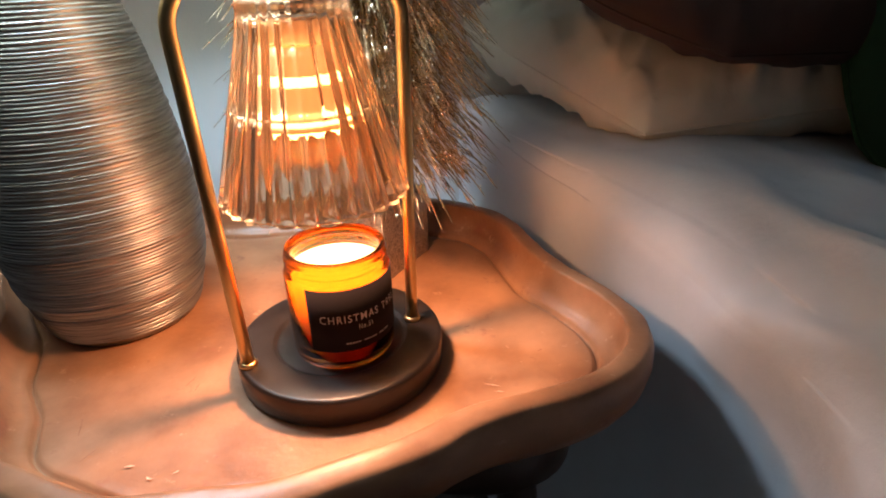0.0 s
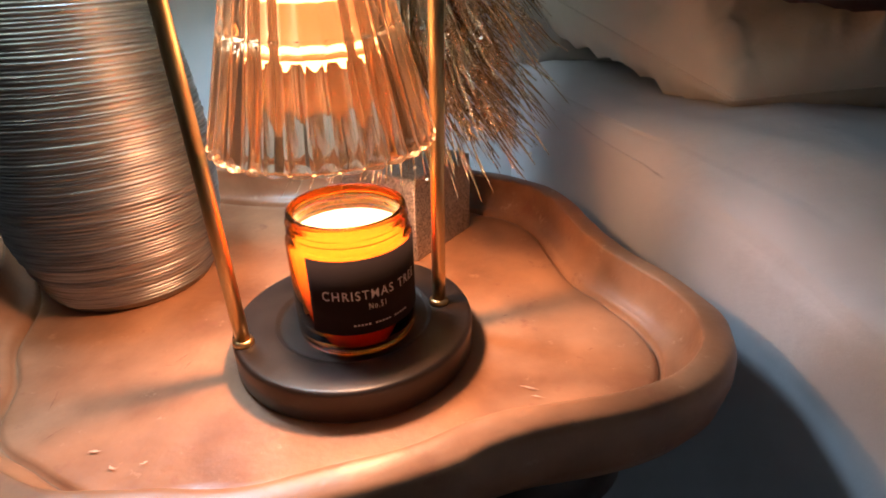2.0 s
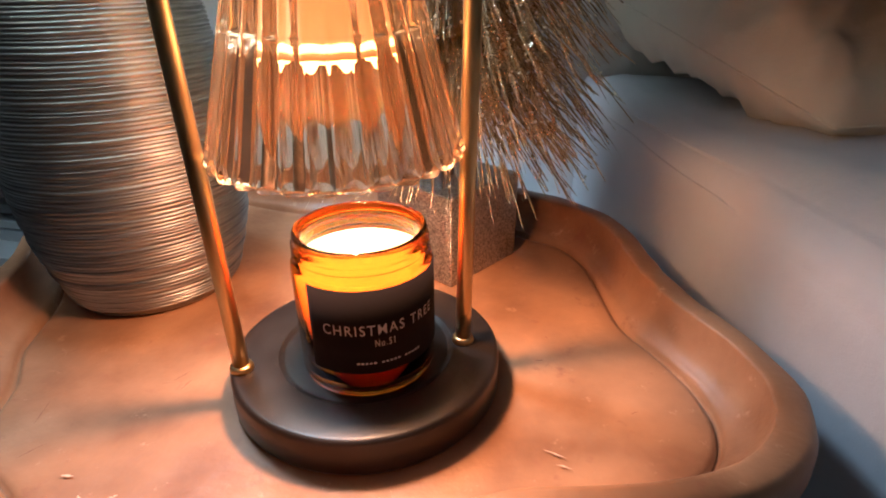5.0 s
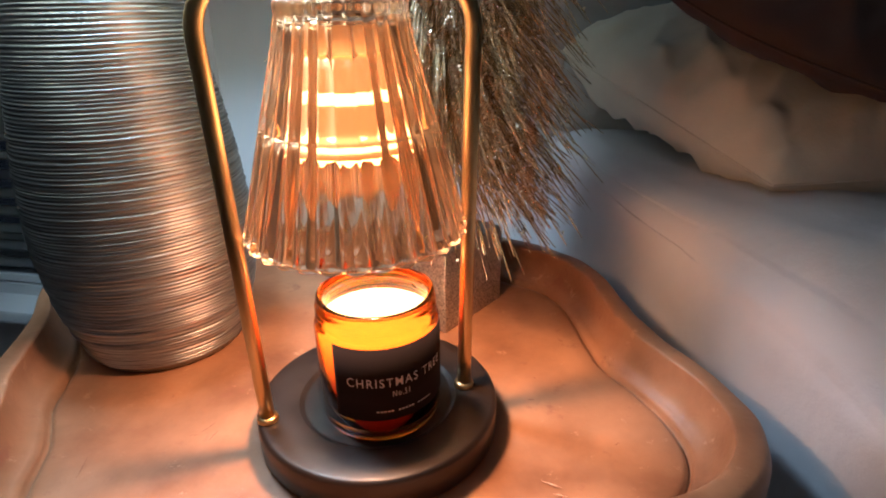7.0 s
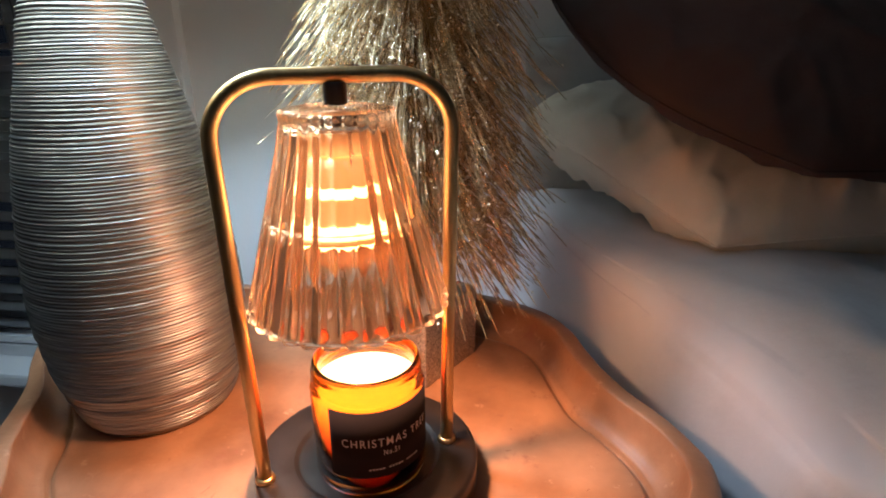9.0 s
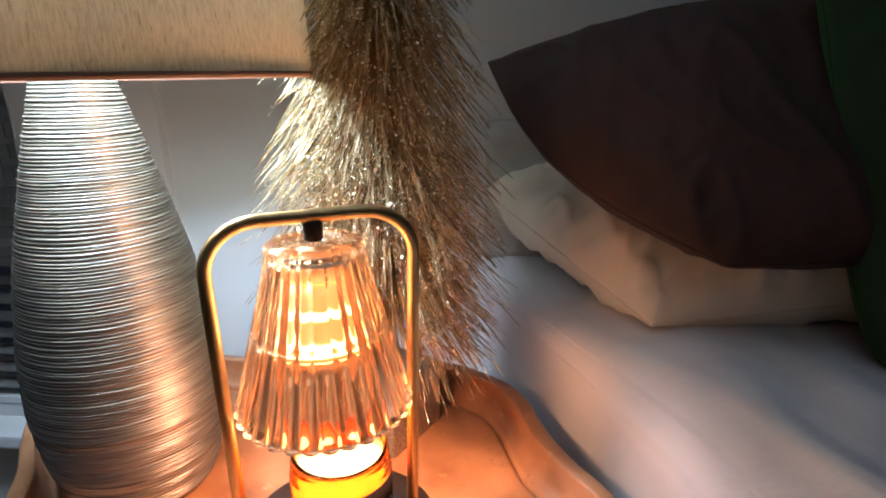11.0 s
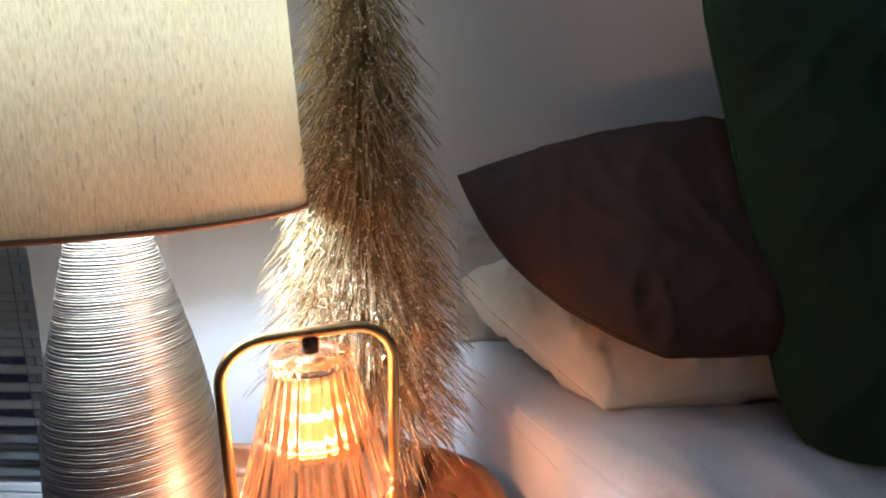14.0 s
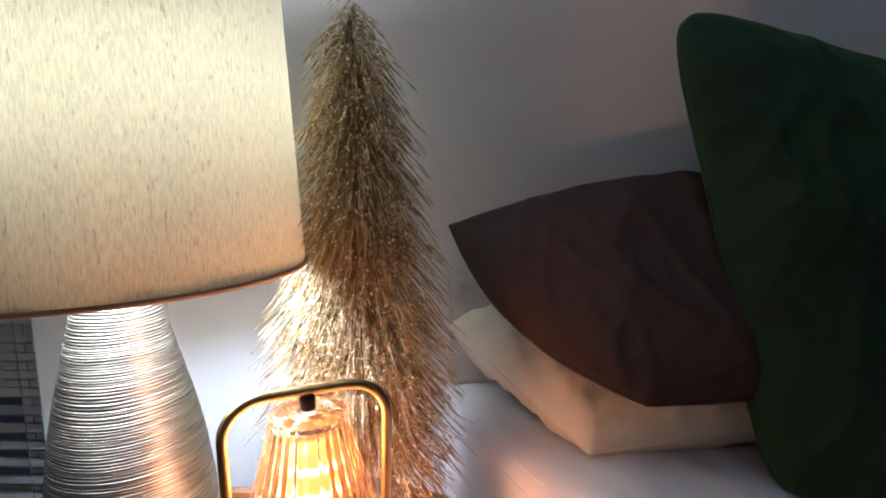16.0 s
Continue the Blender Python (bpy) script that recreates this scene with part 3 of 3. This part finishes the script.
# ---------- tinsel tree ----------
def build_tree():
    t = thing("tinsel_tree", (0.011, 0.171, TABLE_Z), "champagne gold tinsel bottle-brush tree on a glitter block", "decoration")
    bm = block(fresh(), (-0.039, -0.039, 0.0), (0.039, 0.039, 0.070), 0.002)
    foot = part("block_base", bm, GLITTER, t, "square silver glitter base")
    foot.rotation_euler.z = math.radians(61)
    part("trunk", tube(fresh(), [(0, 0, 0.0685), (0.001, 0, 0.24), (0.002, 0, 0.46), (0.003, 0, 0.596)], [0.005, 0.004, 0.003, 0.0015], 10), Mat("tinsel_wire", (0.25, 0.17, 0.09), 0.4, 0.8).m, t, "twisted wire trunk")
    hs, rs = (0.07, 0.116, 0.17, 0.25, 0.35, 0.43, 0.50, 0.56, 0.60), (0.100, 0.116, 0.120, 0.112, 0.094, 0.074, 0.051, 0.030, 0.010)
    rng = random.Random(11)
    verts, faces = [], []

    def ribbon(p, q, m, w):
        """A twisted strip of foil from p over m to q."""
        ahead = (q - p).normalized()
        side = ahead.cross(Vector((rng.uniform(-1, 1), rng.uniform(-1, 1), rng.uniform(-1, 1)))).normalized()
        up = side.cross(ahead)
        k, turn, spin = len(verts), rng.uniform(0, 6.28), rng.choice((-1, 1)) * rng.uniform(6.0, 13.0)
        for i in range(13):
            s = i / 12
            c = p * ((1 - s) ** 2) + m * (2 * s * (1 - s)) + q * (s * s)
            a = turn + spin * s
            d = (w * (0.7 if i in (0, 12) else 1)) * (math.cos(a) * side + math.sin(a) * up)
            verts.append(c + d), verts.append(c - d)
        for i in range(12):
            faces.append((k + 2 * i, k + 2 * i + 1, k + 2 * i + 3, k + 2 * i + 2))

    flakes, flake_faces = [], []
    for branch in range(1000):
        f = branch / 1000
        h0 = 0.150 + 0.450 * (1 - (1 - f) ** 0.80)
        a = branch * 2.39996 + rng.uniform(-0.3, 0.3)
        reach = float(np.interp(h0 - 0.07, hs, rs)) * rng.uniform(0.84, 1.02)
        slope = 0.86 + 0.22 * f + rng.uniform(-0.22, 0.22)
        for strand in range(7):
            b = a + rng.gauss(0, 0.22)
            out = Vector((math.cos(b), math.sin(b), 0))
            long = rng.uniform(0.40, 1.05)
            p = Vector((0.002, 0, h0 + rng.uniform(-0.008, 0.008))) + out * 0.002
            q = p + out * (reach * long) + Vector((rng.gauss(0, 0.006), rng.gauss(0, 0.006), -(slope + rng.gauss(0, 0.10)) * reach * long + rng.gauss(0, 0.006)))
            q.z = max(q.z, 0.064 + rng.uniform(0, 0.03))
            m = p.lerp(q, 0.5) + Vector((rng.gauss(0, 0.002), rng.gauss(0, 0.002), 0.011 * long))
            ribbon(p, q, m, rng.uniform(0.00038, 0.00068))
            for _ in range(1):
                c = p.lerp(q, rng.uniform(0.45, 1.0)) + Vector((0, 0, 0.002))
                u = Vector((rng.gauss(0, 1), rng.gauss(0, 1), rng.gauss(0, 1))).normalized()
                v = u.orthogonal().normalized()
                size, k = rng.uniform(0.0006, 0.0014), len(flakes)
                flakes += [c + u * size, c + v * size, c - u * size, c - v * size]
                flake_faces.append((k, k + 1, k + 2, k + 3))
    sparkle = bpy.data.meshes.new("glitter")
    sparkle.from_pydata(flakes, [], flake_faces)
    sparkle.materials.append(FLAKE)
    specks = new("glitter", sparkle)
    specks.parent = t
    tagged(specks, "tiny sparkling foil glitter", kind="stuff")
    data = bpy.data.meshes.new("tinsel")
    data.from_pydata(verts, [], faces)
    data.materials.append(TINSEL)
    ob = new("tinsel", data)
    ob.parent = t
    tagged(ob, "champagne gold metallic tinsel strands", kind="stuff")
    return t


build_tree()


# ---------- bed ----------
def bed_edge(y):
    """How far the duvet's side stands from the table, along the bed."""
    return float(np.interp(y, (-2.2, -0.5, -0.12, 0.0, 0.05, 0.10, 0.17, 0.25, 0.32, 0.44), (0.36, 0.345, 0.315, 0.285, 0.268, 0.235, 0.192, 0.155, 0.130, 0.100)))


def build_bed():
    bm = fresh()
    ny, ns, rows = 250, 160, []
    for i in range(ny + 1):
        y = WALL_Y - 0.012 - (i / ny) ** 1.6 * 2.05
        e = sum(bed_edge(y + d) for d in (-0.03, -0.015, 0, 0.015, 0.03)) / 5
        row = []
        for k in range(ns + 1):
            s = k / ns
            near = min(1, max(0, (0.28 - y) / 0.40))
            top, rad = 0.704 - 0.050 * min(1, max(0, (0.16 - y) / 0.45)), 0.030 + 0.040 * near
            if s < 0.3:
                q = s / 0.3
                x, z = e + 0.03 * (1 - q) ** 2 * near, 0.10 + q * (top - rad - 0.10)
            elif s < 0.6:
                q = (s - 0.3) / 0.3 * math.pi / 2
                x, z = e + 1.35 * rad * (1 - math.cos(q)), top - rad + rad * math.sin(q)
            else:
                q = (s - 0.6) / 0.4
                x = e + 1.35 * rad + q ** 1.3 * 1.45
                z = top - 0.030 * min(1, max(0, (x - 0.33) / 0.25)) ** 2 * (3 - 2 * min(1, max(0, (x - 0.33) / 0.25)))
            big = noise.noise(Vector((x * 5, y * 5, z * 4))) * 0.012 * min(1, s * 4)
            crease = (noise.noise(Vector((x * 9 + 3, y * 7, z * 6))) ** 2 + 0.015) ** 0.3
            fine = noise.noise(Vector((x * 26, y * 22, z * 22))) * 0.0022
            rip = math.exp(-(5 * noise.noise(Vector((x * 11 + y * 5, y * 4 - 7, z * 3)))) ** 2)
            fold = (noise.noise(Vector((x * 6 - y * 3, y * 2.2 + 5, z * 2))) ** 2 + 0.015) ** 0.25
            lift = big + (0.020 * (crease - 0.5) + 0.034 * (fold - 0.5) + 0.015 * (rip - 0.5)) * near + fine
            row.append(bm.verts.new((x - lift * (0.9 if s < 0.45 else 0.2), y, z + lift * (0.2 if s < 0.35 else 0.9))))
        rows.append(row)
    for a, b in zip(rows, rows[1:]):
        for k in range(ns):
            bm.faces.new((a[k], b[k], b[k + 1], a[k + 1]))
    bmesh.ops.recalc_face_normals(bm, faces=bm.faces[:])
    b = thing("bed", (0, 0, 0), "bed made up with a white cotton duvet", "bed")
    part("duvet", bm, COTTON, b, "rumpled white cotton duvet hanging over the side")
    bm = block(fresh(), (0.47, -1.62, 0.12), (1.87, 0.41, 0.50), 0.04)
    part("mattress", bm, GREY, b, "pale mattress")
    bm = block(fresh(), (0.49, -1.60, 0.0), (1.85, 0.40, 0.119), 0.01)
    part("bed_base", bm, DARKWOOD, b, "dark bed base")
    return b


def pillow(name, corners, front, back, material, label, seed, group="pillows on the bed", wrinkle=0.006, pinch=0.05, ears=0.0, blunt=3, lift=0.0, belly=(0, 0, 0)):
    """A stuffed cushion between four corners (bottom left, bottom right, top right, top left). blunt fattens its back end, lift bows its top edge, belly its left edge."""
    p = [Vector(c) for c in corners]
    normal = ((p[1] - p[0]).cross(p[3] - p[0])).normalized()
    mid = sum(p, Vector()) / 4
    n, bm = 104, fresh()
    sides = []
    for sign, depth in ((1, front), (-1, back)):
        rows = []
        for i in range(n + 1):
            row = []
            for k in range(n + 1):
                u, v = (k / n) ** 1.25, i / n
                q = p[0] * (1 - u) * (1 - v) + p[1] * u * (1 - v) + p[2] * u * v + p[3] * (1 - u) * v
                bow = pinch * (math.sin(math.pi * u) * (abs(2 * v - 1) ** 3) + math.sin(math.pi * v) * (abs(2 * u - 1) ** 3))
                ear = (abs(2 * u - 1) * abs(2 * v - 1)) ** 6
                q = q.lerp(mid, bow + ears * ear)
                q.z += lift * math.sin(math.pi * u) * v
                q += Vector(belly) * math.sin(math.pi * v) * (1 - u) ** 3
                rim = max(0.0, (1 - abs(2 * u - 1) ** (3 + (blunt - 3) * v))) ** 0.5 * max(0.0, (1 - abs(2 * v - 1) ** (blunt if v > 0.5 else 3))) ** 0.5
                edge = min(u * 1.6, v, 1 - u, 1 - v)
                s = Vector((seed * 7.3, seed * 3.1, sign))
                w = noise.noise(q * 8 + s) * 0.9
                for size, height in ((7, 1.1), (13, 0.8), (26, 0.4)):
                    bent = q + 0.03 * noise.noise_vector(q * 7 + s)
                    ridge = 1 - abs(noise.noise(Vector((bent.x * size * 1.5, bent.y * size * 0.7, bent.z * size * 0.8)) + s)) * 2
                    w += height * (max(0.0, ridge) ** 3 - 0.25)
                near = math.exp(-edge * 11)
                along = v if u * 1.6 < min(v, 1 - v) else u
                radial = math.sin(46 * along + 5 * noise.noise(q * 11 + s)) * near
                q = q + normal * sign * (depth * rim + wrinkle * min(1, edge * 16) * (w + 0.5 * radial))
                row.append((q, edge))
            rows.append(row)
        sides.append(rows)
    grid = [[[None] * (n + 1) for _ in range(n + 1)] for _ in range(2)]
    for i in range(n + 1):
        for k in range(n + 1):
            if i in (0, n) or k in (0, n):
                v = bm.verts.new((sides[0][i][k][0] + sides[1][i][k][0]) / 2)
                grid[0][i][k] = grid[1][i][k] = v
            else:
                for g in (0, 1):
                    grid[g][i][k] = bm.verts.new(sides[g][i][k][0])
    for g in (0, 1):
        for i in range(n):
            for k in range(n):
                f = [grid[g][i][k], grid[g][i][k + 1], grid[g][i + 1][k + 1], grid[g][i + 1][k]]
                bm.faces.new(f if g == 0 else f[::-1])
    t = thing(name, mid, label, "pillow", group)
    bmesh.ops.translate(bm, verts=bm.verts[:], vec=-mid)
    loop = [grid[0][0][k].co.copy() for k in range(n)] + [grid[0][i][n].co.copy() for i in range(n)] + [grid[0][n][n - k].co.copy() for k in range(n)] + [grid[0][n - i][0].co.copy() for i in range(n + 1)]
    part("cover", bm, material, t)
    part("seam", tube(fresh(), loop, 0.0011, 6), material, t)
    return t


build_bed()
pillow("pillow", ((0.268, 0.185, 0.716), (0.80, 0.310, 0.735), (0.72, 0.440, 0.79), (0.105, 0.430, 0.790)), 0.062, 0.060, BEIGE, "rumpled beige linen pillow lying on the white duvet", 1, wrinkle=0.009, pinch=0.0, blunt=9)
pillow("pillow", ((0.318, 0.152, 0.790), (0.86, 0.300, 0.78), (0.74, 0.400, 0.972), (0.106, 0.350, 0.956)), 0.055, 0.055, BROWN, "dark brown pillow stacked on the beige pillow", 2, wrinkle=0.0048, pinch=-0.03, lift=0.05, belly=(-0.022, -0.006, -0.018))
pillow("pillow", ((0.100, 0.415, 0.700), (0.66, 0.430, 0.700), (0.66, 0.445, 0.900), (0.100, 0.440, 0.885)), 0.022, 0.010, GREY, "grey cotton pillow standing against the wall", 4, wrinkle=0.004, pinch=0.03, ears=0.03)
pillow("cushion", ((0.452, 0.155, 0.664), (0.98, 0.110, 0.670), (0.90, 0.330, 1.090), (0.370, 0.360, 1.254)), 0.085, 0.080, GREEN, "square dark green velvet cushion leaning on pillows", 3, pinch=0.05, wrinkle=0.005, ears=0.11)
